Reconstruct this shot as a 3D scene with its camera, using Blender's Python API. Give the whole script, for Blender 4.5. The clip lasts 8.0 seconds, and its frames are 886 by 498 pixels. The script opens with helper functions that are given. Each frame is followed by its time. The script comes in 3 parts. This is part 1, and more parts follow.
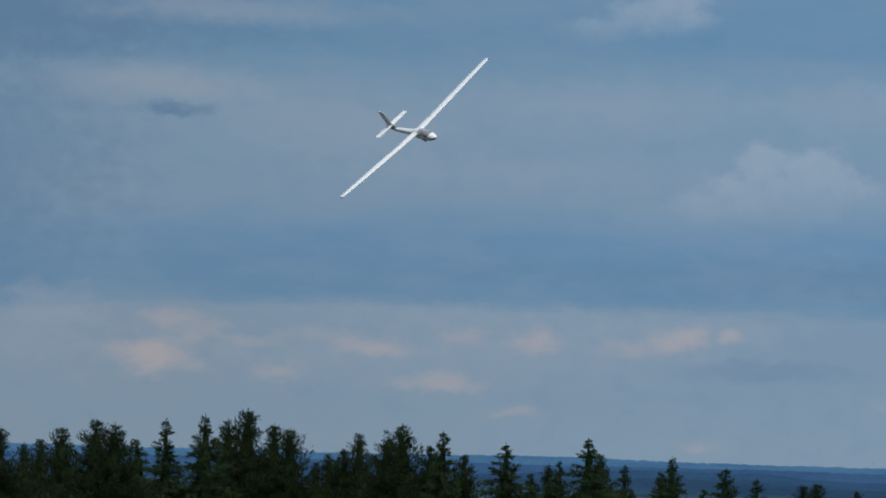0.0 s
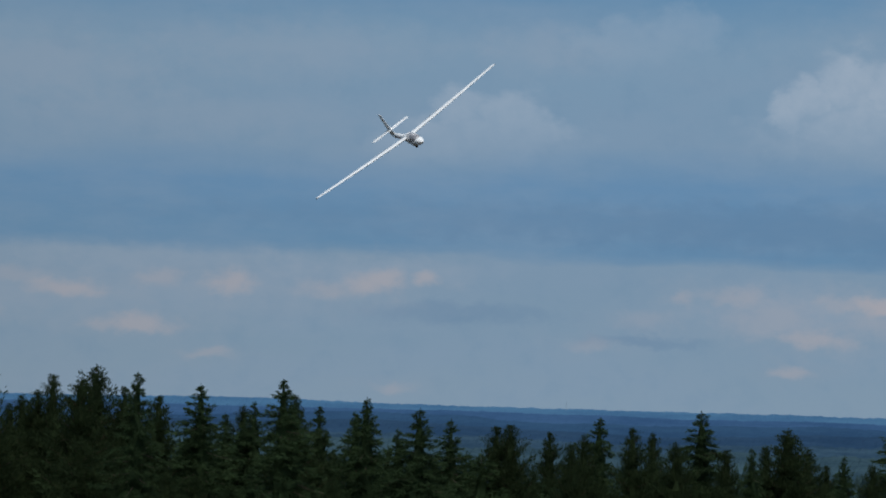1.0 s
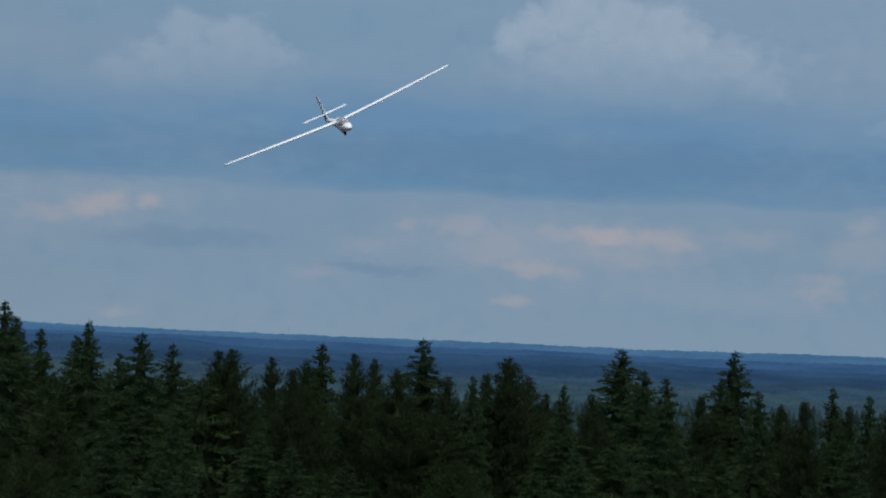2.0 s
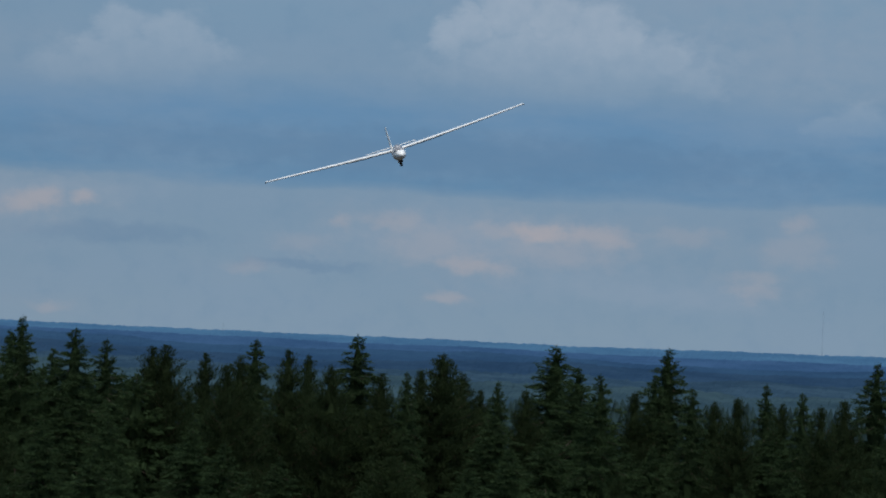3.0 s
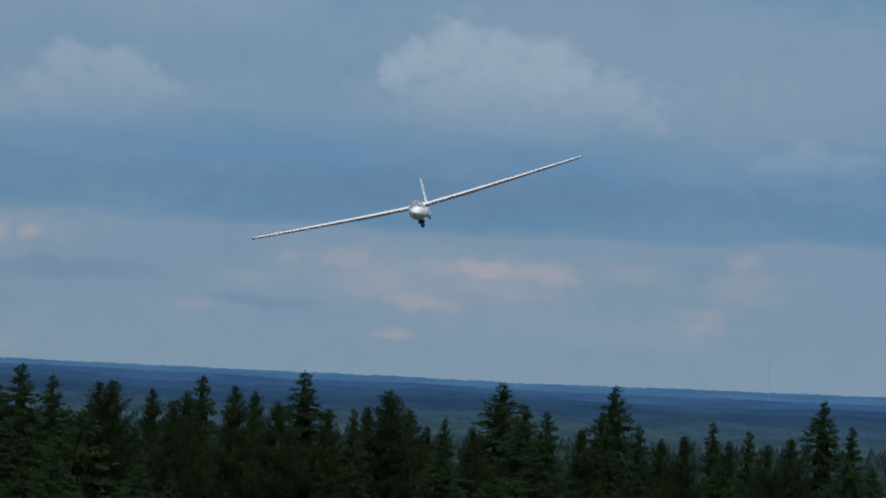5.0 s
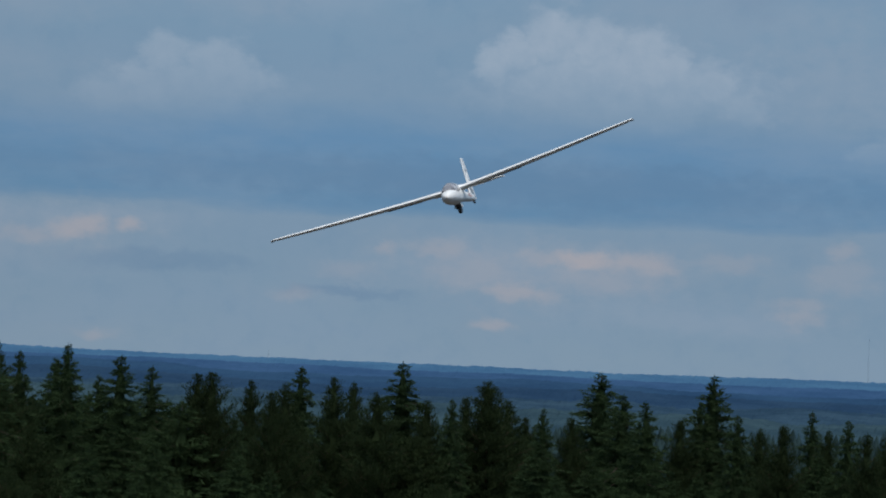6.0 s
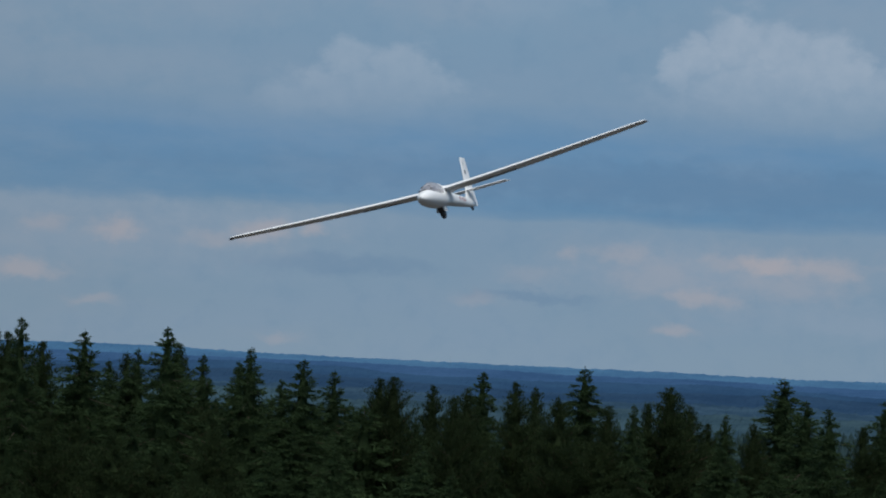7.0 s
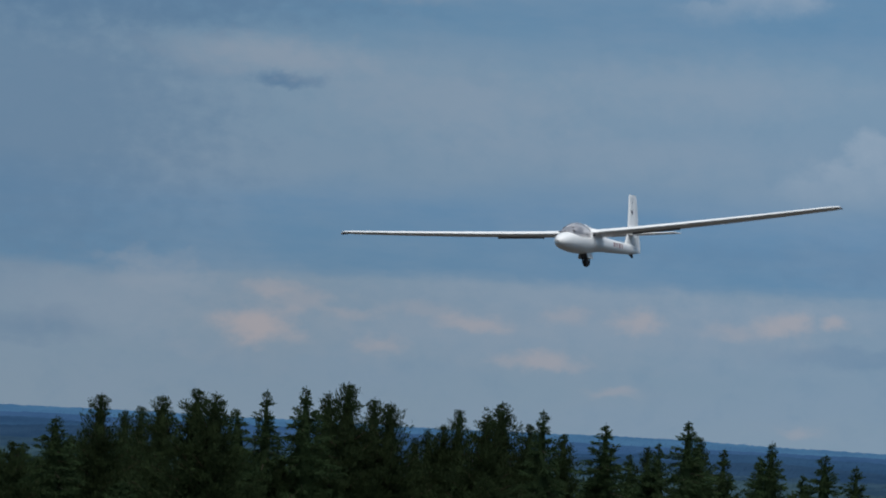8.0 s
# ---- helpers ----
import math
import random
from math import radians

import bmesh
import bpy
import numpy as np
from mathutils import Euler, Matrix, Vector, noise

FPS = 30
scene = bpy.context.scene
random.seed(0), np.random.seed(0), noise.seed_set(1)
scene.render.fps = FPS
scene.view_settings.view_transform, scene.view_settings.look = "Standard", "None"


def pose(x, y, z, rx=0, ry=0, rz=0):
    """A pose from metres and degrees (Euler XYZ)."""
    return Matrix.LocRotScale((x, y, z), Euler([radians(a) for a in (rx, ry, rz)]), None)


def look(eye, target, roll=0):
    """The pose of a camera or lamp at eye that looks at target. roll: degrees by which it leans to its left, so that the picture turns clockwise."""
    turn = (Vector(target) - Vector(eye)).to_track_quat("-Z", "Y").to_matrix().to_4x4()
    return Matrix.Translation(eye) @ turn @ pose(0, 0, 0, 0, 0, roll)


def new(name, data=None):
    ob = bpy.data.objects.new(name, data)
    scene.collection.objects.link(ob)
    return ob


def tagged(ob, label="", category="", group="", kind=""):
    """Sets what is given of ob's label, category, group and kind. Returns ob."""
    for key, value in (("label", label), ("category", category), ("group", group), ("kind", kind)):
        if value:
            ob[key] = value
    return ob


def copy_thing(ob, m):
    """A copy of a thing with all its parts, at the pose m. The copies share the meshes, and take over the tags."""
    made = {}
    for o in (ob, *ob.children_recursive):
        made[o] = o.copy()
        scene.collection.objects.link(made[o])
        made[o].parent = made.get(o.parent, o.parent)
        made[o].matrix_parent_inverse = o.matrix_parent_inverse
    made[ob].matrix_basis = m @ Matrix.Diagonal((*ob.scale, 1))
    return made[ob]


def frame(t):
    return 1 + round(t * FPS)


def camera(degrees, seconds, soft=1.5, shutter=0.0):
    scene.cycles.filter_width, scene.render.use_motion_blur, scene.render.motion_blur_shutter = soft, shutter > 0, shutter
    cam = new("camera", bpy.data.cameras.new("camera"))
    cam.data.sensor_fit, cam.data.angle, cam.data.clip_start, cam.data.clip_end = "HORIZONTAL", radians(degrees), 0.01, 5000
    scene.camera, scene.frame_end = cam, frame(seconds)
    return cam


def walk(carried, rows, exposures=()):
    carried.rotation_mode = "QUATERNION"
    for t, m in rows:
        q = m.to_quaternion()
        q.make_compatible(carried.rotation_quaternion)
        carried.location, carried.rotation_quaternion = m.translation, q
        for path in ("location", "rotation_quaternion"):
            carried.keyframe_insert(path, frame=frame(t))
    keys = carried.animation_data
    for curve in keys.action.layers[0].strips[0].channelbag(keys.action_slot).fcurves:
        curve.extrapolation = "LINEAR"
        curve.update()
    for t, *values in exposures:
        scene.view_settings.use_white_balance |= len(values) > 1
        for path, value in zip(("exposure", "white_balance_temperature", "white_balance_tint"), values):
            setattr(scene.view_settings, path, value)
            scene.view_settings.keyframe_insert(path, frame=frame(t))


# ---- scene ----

# metres; the camera stands at (0, 0, 22) on an open rise, the wood's floor lies at z = 0
EYE = Vector((0, 0, 22.0))
cam = camera(14.0, 8.0, soft=2.0)


def aim(yaw, pitch, roll):
    """The camera's pose by its heading (to the left), its tilt (up) and its lean, in degrees."""
    a, e = radians(yaw), radians(pitch)
    way = Vector((-math.sin(a) * math.cos(e), math.cos(a) * math.cos(e), math.sin(e)))
    return look(EYE, EYE + way, roll)


walk(cam, [
    (0.0, aim(10.305, 3.270, 1.62)), (0.3, aim(8.563, 3.060, 1.75)), (0.5, aim(7.567, 2.810, 1.78)), (1.0, aim(5.447, 2.466, 1.62)),
    (1.2, aim(4.225, 2.426, 1.66)), (1.5, aim(2.411, 1.937, 1.89)), (1.7, aim(1.548, 1.605, 2.15)),
    (2.8, aim(0.473, 1.332, 2.48)), (3.0, aim(-0.010, 1.419, 2.50)), (3.5, aim(0.000, 1.893, 2.65)),
    (4.0, aim(-0.421, 2.120, 2.74)), (4.2, aim(-0.940, 2.249, 2.76)), (5.3, aim(-0.618, 1.896, 2.56)),
    (5.5, aim(-0.214, 1.828, 2.54)), (6.0, aim(0.725, 1.820, 2.47)), (6.5, aim(1.818, 1.810, 2.47)),
    (7.0, aim(3.619, 1.772, 2.70)), (7.2, aim(5.556, 1.603, 2.78)), (7.3, aim(7.060, 1.465, 2.86)),
    (7.4, aim(8.060, 1.360, 2.98)),     (7.5, aim(9.005, 1.305, 3.12)), (7.6, aim(9.880, 1.372, 3.23)),
    (7.7, aim(10.800, 1.800, 3.30)), (7.8, aim(11.540, 2.189, 3.33)), (8.0, aim(11.955, 2.838, 3.25)),
])


# ---- light ----
def lin(r, g, b):
    """Linear colour from 0 to 255 display values."""
    return tuple((v / 255 / 12.92 if v <= 10 else ((v / 255 + 0.055) / 1.055) ** 2.4) for v in (r, g, b)) + (1.0,)


SUN_HEIGHT, SUN_AZIMUTH = 62.0, 165.0          # azimuth clockwise from +y
sun = new("sun", bpy.data.lights.new("sun", "SUN"))
sun.data.energy, sun.data.angle, sun.data.color = 3.3, radians(45.0), (1.0, 0.985, 0.96)
_a, _e = radians(SUN_AZIMUTH), radians(SUN_HEIGHT)
_way = Vector((math.sin(_a) * math.cos(_e), math.cos(_a) * math.cos(_e), math.sin(_e)))
sun.matrix_world = look(_way * 900, (0, 0, 0))


class Nodes:
    """Short hand for building a node tree."""

    def __init__(self, tree):
        self.t = tree

    def add(self, kind, **values):
        n = self.t.nodes.new(kind)
        for k, v in values.items():
            if k == "op":
                n.operation = v
            elif k == "blend":
                n.blend_type = v
            elif k == "interp":
                n.interpolation_type = v
            else:
                n.inputs[k.replace("_", " ")].default_value = v
        return n

    def link(self, a, b):
        self.t.links.new(a, b)

    def math(self, op, a, b=None, clamp=False):
        n = self.add("ShaderNodeMath", op=op)
        n.use_clamp = clamp
        for i, v in enumerate((a, b)):
            if v is None:
                continue
            if isinstance(v, (int, float)):
                n.inputs[i].default_value = v
            else:
                self.link(v, n.inputs[i])
        return n.outputs[0]

    def vec(self, op, a, b):
        n = self.add("ShaderNodeVectorMath", op=op)
        for i, v in enumerate((a, b)):
            if isinstance(v, tuple):
                n.inputs[i].default_value = v
            elif v is not None:
                self.link(v, n.inputs[i])
        return n.outputs["Value" if op in ("LENGTH", "DOT_PRODUCT") else "Vector"]

    def noise(self, vector, scale, detail=4.0, rough=0.55):
        n = self.add("ShaderNodeTexNoise", Scale=scale, Detail=detail, Roughness=rough)
        if vector is not None:
            self.link(vector, n.inputs["Vector"])
        return n

    def ramp(self, fac, stops, smooth=True):
        n = self.add("ShaderNodeValToRGB")
        n.color_ramp.interpolation = "EASE" if smooth else "LINEAR"
        e = n.color_ramp.elements
        while len(e) < len(stops):
            e.new(0.5)
        for el, (p, c) in zip(e, stops):
            el.position, el.color = p, c
        self.link(fac, n.inputs["Fac"])
        return n.outputs["Color"]

    def mix(self, fac, a, b, blend="MIX"):
        n = self.add("ShaderNodeMixRGB", blend=blend)
        for name, v in (("Fac", fac), ("Color1", a), ("Color2", b)):
            if isinstance(v, (int, float, tuple)):
                n.inputs[name].default_value = v
            else:
                self.link(v, n.inputs[name])
        return n.outputs["Color"]

    def span(self, v, a, b, c=0.0, d=1.0, smooth=True):
        n = self.add("ShaderNodeMapRange", interp="SMOOTHSTEP" if smooth else "LINEAR")
        self.link(v, n.inputs["Value"])
        for k, x in (("From Min", a), ("From Max", b), ("To Min", c), ("To Max", d)):
            n.inputs[k].default_value = x
        return n.outputs["Result"]


# clouds by heading and height in degrees: middle, half width, half height, strength
HEAPS = [   # heaped clouds: lobes (middle, half width, half height), the height where they melt away, the height of full light, strength
    ([(0.0, 4.75, 0.42, 0.34), (0.3, 4.95, 0.46, 0.42), (0.92, 5.22, 0.55, 0.56), (1.6, 5.08, 0.55, 0.5), (2.3, 4.98, 0.55, 0.46), (2.8, 4.82, 0.42, 0.4),
      (3.42, 4.5, 0.5, 0.36), (3.98, 4.22, 0.45, 0.3), (2.0, 4.4, 2.4, 0.75)], 3.6, 5.1, 0.9),
    ([(-6.2, 4.0, 0.6, 0.3), (-5.72, 4.27, 0.5, 0.38), (-5.2, 4.66, 0.45, 0.38), (-4.45, 4.62, 0.6, 0.4), (-3.85, 4.35, 0.55, 0.34), (-4.9, 4.1, 1.6, 0.5)], 3.5, 4.9, 0.62),
    ([(-7.35, 6.95, 0.5, 0.32), (-6.7, 7.15, 0.6, 0.45), (-7.9, 6.8, 0.5, 0.2)], 6.5, 7.3, 0.6),
    ([(6.1, 3.6, 0.5, 0.22), (6.6, 3.72, 0.5, 0.3), (7.3, 3.6, 0.6, 0.26)], 3.2, 4.0, 0.35),
    ([(-2.6, 5.75, 0.9, 0.4), (-1.7, 6.0, 0.7, 0.4)], 5.1, 6.2, 0.3)]
VEILS = [(3.5, 5.7, 3.5, 0.9, 0.45), (7.2, 5.0, 2.6, 0.9, 0.35), (-13.9, 6.95, 2.6, 0.25, 0.6), (-3.9, 5.7, 1.1, 0.45, 0.5), (-14.9, 5.75, 1.8, 0.34, 0.85),
         (-16.4, 2.1, 0.8, 0.3, 0.6), (-12.0, 5.2, 2.4, 0.6, 0.5), (-7.8, 5.6, 2.4, 0.5, 0.45), (-9.5, 4.5, 3.5, 0.4, 0.35),
         (3.2, 0.9, 2.5, 0.3, 0.45), (-10.0, 1.6, 5.0, 0.6, 0.35), (-6.5, 2.1, 2.0, 0.25, 0.5), (0.5, 1.6, 2.6, 0.5, 0.4), (-10.5, 2.2, 3.0, 0.22, 0.4), (-17.2, 1.7, 2.2, 0.75, 0.5), (-16.6, 2.45, 0.8, 0.2, 0.5), (5.2, 4.6, 1.8, 0.6, 0.4)]
GLOWS = [(1.45, 1.76, 0.5, 0.17, 0.95), (2.4, 1.72, 0.85, 0.2, 0.65), (0.5, 1.2, 0.65, 0.17, 0.65), (0.1, 0.66, 0.4, 0.12, 0.55),
         (-0.75, 1.85, 0.6, 0.17, 0.45), (-1.65, 1.8, 0.25, 0.15, 0.45), (-6.48, 1.93, 0.5, 0.24, 0.75), (-5.67, 1.99, 0.3, 0.16, 0.7),
         (-3.05, 1.04, 0.5, 0.14, 0.3), (4.93, 1.18, 0.4, 0.14, 0.35), (-14.8, 1.45, 0.72, 0.36, 0.95), (-11.35, 1.7, 0.75, 0.17, 0.65),
         (-10.3, 1.17, 0.85, 0.17, 0.65), (-9.94, 1.85, 0.45, 0.2, 0.4), (-8.8, 1.84, 0.45, 0.22, 0.7), (-12.9, 1.28, 0.5, 0.18, 0.5),
         (-9.15, 0.69, 0.4, 0.12, 0.4), (5.59, 2.05, 0.3, 0.2, 0.4), (4.95, 0.95, 0.5, 0.16, 0.4), (-6.15, 0.25, 0.4, 0.1, 0.4), (-14.6, 2.05, 0.5, 0.14, 0.4)]
GLOWS += [(1.9, 1.45, 1.2, 0.35, 0.32), (-0.2, 1.5, 0.9, 0.35, 0.34), (0.9, 1.78, 0.5, 0.16, 0.4), (-7.2, 1.75, 0.6, 0.2, 0.4), (5.6, 1.6, 0.7, 0.3, 0.28),
          (-13.4, 1.75, 0.6, 0.13, 0.35), (-14.2, 1.9, 0.6, 0.25, 0.35), (-12.2, 1.85, 0.8, 0.16, 0.25), (3.9, 1.75, 0.6, 0.2, 0.25), (-2.2, 1.4, 0.6, 0.2, 0.22)]
SHADES = [(-18.8, 4.6, 3.4, 2.6, 0.55), (-17.5, 6.9, 4.4, 0.9, 0.75), (-18.2, 1.3, 1.0, 0.3, 0.5), (1.5, 2.85, 6.0, 0.45, 0.35), (-14.6, 5.37, 0.62, 0.14, 0.9), (-1.8, 2.95, 8.0, 0.35, 0.3), (4.0, 5.9, 0.5, 0.3, 0.3), (-2.2, 1.1, 1.0, 0.1, 0.35), (-5.2, 1.45, 1.6, 0.18, 0.35)]


def sky():
    world = bpy.data.worlds.new("sky")
    scene.world, world.use_nodes = world, True
    n = Nodes(world.node_tree)
    n.t.nodes.clear()
    way = n.add("ShaderNodeTexCoord").outputs["Generated"]
    xyz = n.add("ShaderNodeSeparateXYZ")
    n.link(way, xyz.inputs[0])
    az = n.math("MULTIPLY", n.math("ARCTAN2", xyz.outputs[0], xyz.outputs[1]), 57.2958)
    el = n.math("MULTIPLY", n.math("ARCSINE", xyz.outputs[2]), 57.2958)
    flat = n.add("ShaderNodeCombineXYZ")
    n.link(az, flat.inputs[0]), n.link(el, flat.inputs[1])
    flat = flat.outputs[0]
    long_ = n.vec("MULTIPLY", flat, (0.35, 1.0, 1.0))
    wide = n.noise(long_, 0.55, 5.0, 0.6).outputs["Color"]
    fine = n.noise(n.vec("MULTIPLY", flat, (0.7, 1.0, 1.0)), 2.2, 6.0, 0.6).outputs["Color"]
    bent = n.vec("ADD", flat, n.vec("MULTIPLY", n.vec("SUBTRACT", wide, (0.5, 0.5, 0.5)), (1.6, 0.9, 0)))
    puff = n.vec("ADD", n.vec("ADD", flat, n.vec("MULTIPLY", n.vec("SUBTRACT", wide, (0.5, 0.5, 0.5)), (0.5, 0.3, 0))),
                 n.vec("MULTIPLY", n.vec("SUBTRACT", fine, (0.5, 0.5, 0.5)), (0.9, 0.55, 0)))
    split = n.add("ShaderNodeSeparateXYZ")
    n.link(bent, split.inputs[0])
    k = lambda e: (e + 2.0) / 30.0
    col = n.ramp(n.math("MULTIPLY", n.math("ADD", split.outputs[1], 2.0), 1 / 30.0, True), [
        (k(-2), lin(123, 147, 168)), (k(0.1), lin(127, 149, 169)), (k(1.2), lin(120, 145, 168)), (k(1.9), lin(119, 144, 168)), (k(2.22), lin(119, 144, 168)),
        (k(2.4), lin(93, 132, 166)), (k(3.5), lin(95, 134, 170)), (k(4.1), lin(117, 144, 170)), (k(5.8), lin(119, 147, 172)),
        (k(6.6), lin(94, 134, 168)), (k(9), lin(108, 140, 170)), (k(14), lin(130, 150, 172)), (k(27), lin(112, 140, 168))], False)
    # a broken mottle of thin grey over everything
    mott = n.span(n.noise(n.vec("MULTIPLY", flat, (0.3, 1.0, 1.0)), 0.9, 6.0, 0.6).outputs["Fac"], 0.35, 0.7, 0.0, 0.42)
    col = n.mix(mott, col, lin(126, 148, 172))
    lumps = n.span(n.noise(flat, 1.7, 7.0, 0.62).outputs["Fac"], 0.45, 0.75, 0.0, 0.16)
    col = n.mix(lumps, col, lin(90, 128, 160))
    crumb = n.math("MULTIPLY", n.math("SUBTRACT", n.noise(n.vec("MULTIPLY", flat, (0.8, 1.2, 1.0)), 3.0, 4.0, 0.55).outputs["Fac"], 0.5), 1.3)
    split2 = n.add("ShaderNodeSeparateXYZ")
    n.link(puff, split2.inputs[0])
    halo = [(a, e, w * 2.2, h * 2.0, s * 0.4) for a, e, w, h, s in GLOWS]
    for clouds, tone, inner in ((halo, lin(136, 150, 167), 0.0), (SHADES, lin(88, 122, 156), 0.3), (VEILS, lin(137, 154, 174), 0.0)):
        for a, e, w, h, s in clouds:
            d = n.vec("LENGTH", n.vec("MULTIPLY", n.vec("SUBTRACT", puff, (a, e, 0.0)), (1 / w, 1 / h, 0.0)), None)
            col = n.mix(n.span(n.math("ADD", d, crumb), 1.35, inner, 0.0, s), col, tone)
    # heaped clouds: crisp lobed heads that melt away towards the base
    curl = n.vec("ADD", flat, n.vec("MULTIPLY", n.vec("SUBTRACT", fine, (0.5, 0.5, 0.5)), (1.0, 0.75, 0)))
    grain = n.span(n.noise(flat, 2.6, 5.0, 0.6).outputs["Fac"], 0.3, 0.7, 0.72, 1.0)
    for lobes, base, top, s in HEAPS:
        near = None
        for a, e, w, h in lobes:
            d = n.vec("LENGTH", n.vec("MULTIPLY", n.vec("SUBTRACT", curl, (a, e, 0.0)), (1 / w, 1 / h, 0.0)), None)
            near = d if near is None else n.math("MINIMUM", near, d)
        cover = n.span(n.math("ADD", near, n.math("MULTIPLY", crumb, 0.55)), 1.3, 0.5)
        light = n.math("MULTIPLY", n.span(split2.outputs[1], base, top, 0.0, s), grain)
        col = n.mix(n.math("MULTIPLY", cover, light), col, lin(153, 168, 186))
    # small far heads lit warm
    bloom = n.vec("ADD", flat, n.vec("MULTIPLY", n.vec("SUBTRACT", fine, (0.5, 0.5, 0.5)), (0.6, 0.42, 0)))
    for a, e, w, h, s in GLOWS:
        d = n.vec("LENGTH", n.vec("MULTIPLY", n.vec("SUBTRACT", bloom, (a, e, 0.0)), (1 / w, 1 / h, 0.0)), None)
        col = n.mix(n.span(n.math("ADD", d, n.math("MULTIPLY", crumb, 0.8)), 1.25, 0.15, 0.0, s * 0.9), col, lin(164, 161, 169))
    # clearer and bluer towards the east, greyer towards the west
    tint = n.mix(n.span(az, -17.0, -2.0), (0.965, 0.945, 0.925, 1.0), (0.995, 1.022, 1.035, 1.0))
    col = n.mix(1.0, col, tint, "MULTIPLY")
    blue = n.add("ShaderNodeTexSky")
    blue.sky_type, blue.sun_disc = "NISHITA", False
    blue.sun_elevation, blue.sun_rotation = radians(SUN_HEIGHT), radians(SUN_AZIMUTH)
    dim = n.vec("MULTIPLY", blue.outputs[0], (0.06, 0.06, 0.06))
    col = n.mix(0.06, col, dim)
    back = n.add("ShaderNodeBackground")
    back.inputs["Strength"].default_value = 1.0
    n.link(col, back.inputs["Color"])
    out = n.add("ShaderNodeOutputWorld")
    n.link(back.outputs[0], out.inputs[0])


sky()
scene.view_settings.exposure = 0.0


# ---- materials ----
def material(name, base, rough=0.8, metal=0.0, spread=0.0, scale=4.0, dark=None, bump=0.0, bump_scale=20.0, squash=(1, 1, 1), island=0.0, coat=0.0, spec=0.5, depth=0.02, thin=0.0):
    """A plain surface: base colour, a second tone in noise at two scales, fine relief."""
    m = bpy.data.materials.new(name)
    m.use_nodes = True
    n = Nodes(m.node_tree)
    b = m.node_tree.nodes["Principled BSDF"]
    b.inputs["Roughness"].default_value, b.inputs["Metallic"].default_value = rough, metal
    b.inputs["Coat Weight"].default_value, b.inputs["Specular IOR Level"].default_value = coat, spec
    place = n.vec("MULTIPLY", n.add("ShaderNodeTexCoord").outputs["Object"], squash)
    big = n.noise(place, scale, 5.0).outputs["Fac"]
    small = n.noise(place, scale * 7, 3.0).outputs["Fac"]
    col = n.mix(n.span(n.math("ADD", n.math("MULTIPLY", big, 0.65), n.math("MULTIPLY", small, 0.35)), 0.36, 0.64, 0.0, spread),
                (*base, 1.0), (*(dark or [c * 0.5 for c in base]), 1.0))
    if island:
        r = n.add("ShaderNodeNewGeometry").outputs["Random Per Island"]
        o = n.add("ShaderNodeObjectInfo").outputs["Random"]
        v = n.math("ADD", n.span(r, 0, 1, 1 - island, 1 + island, False), n.span(o, 0, 1, -island * 0.5, island * 0.5, False))
        h = n.add("ShaderNodeHueSaturation")
        n.link(v, h.inputs["Value"]), n.link(col, h.inputs["Color"])
        col = h.outputs[0]
    n.link(col, b.inputs["Base Color"])
    if bump:
        u = n.add("ShaderNodeBump", Strength=bump, Distance=depth)
        n.link(n.noise(place, bump_scale, 4.0).outputs["Fac"], u.inputs["Height"])
        n.link(u.outputs[0], b.inputs["Normal"])
    if thin:      # leaves and needles let part of the light through
        t = n.add("ShaderNodeBsdfTranslucent")
        x = n.add("ShaderNodeMixShader")
        x.inputs[0].default_value = thin
        n.link(col, t.inputs["Color"])
        n.link(b.outputs[0], x.inputs[1]), n.link(t.outputs[0], x.inputs[2])
        n.link(x.outputs[0], m.node_tree.nodes["Material Output"].inputs[0])
    return m


WHITE = material("white_gelcoat", (0.80, 0.80, 0.79), 0.36, spread=0.35, scale=1.2, dark=(0.73, 0.73, 0.72), bump=0.03, bump_scale=9, coat=0.05, spec=0.35)
WHITE_FABRIC = material("white_control_surface", (0.77, 0.77, 0.76), 0.38, spread=0.4, scale=2.0, dark=(0.68, 0.67, 0.65), bump=0.05, bump_scale=12)
GREY = material("grey_tip_paint", (0.16, 0.16, 0.17), 0.45, spread=0.4, scale=3.0)
SEAM = material("dark_seam", (0.12, 0.12, 0.125), 0.6, spread=0.4, scale=6.0)
BRAKE = material("airbrake_metal", (0.22, 0.22, 0.23), 0.45, metal=0.5, spread=0.5, scale=5.0)
RUBBER = material("tyre_rubber", (0.02, 0.02, 0.021), 0.75, spread=0.5, scale=8.0, bump=0.2, bump_scale=60)
LEG = material("leg_paint", (0.05, 0.05, 0.055), 0.5, spread=0.5, scale=8.0)
CABIN = material("cabin_lining", (0.14, 0.135, 0.14), 0.8, spread=0.5, scale=4.0)
RED = material("red_marking", (0.40, 0.24, 0.24), 0.5, spread=0.4, scale=10.0)
DARKMARK = material("dark_marking", (0.10, 0.10, 0.13), 0.5, spread=0.4, scale=10.0)
NEEDLES = material("spruce_needles", (0.037, 0.063, 0.026), 0.8, spread=0.7, scale=0.6, dark=(0.029, 0.049, 0.024), island=0.15, spec=0.04, bump=0.3, bump_scale=5.0, depth=0.12, thin=0.45)
PINE_NEEDLES = material("pine_needles", (0.029, 0.045, 0.018), 0.8, spread=0.7, scale=0.6, dark=(0.022, 0.036, 0.017), island=0.15, spec=0.04, bump=0.3, bump_scale=5.0, depth=0.12, thin=0.45)
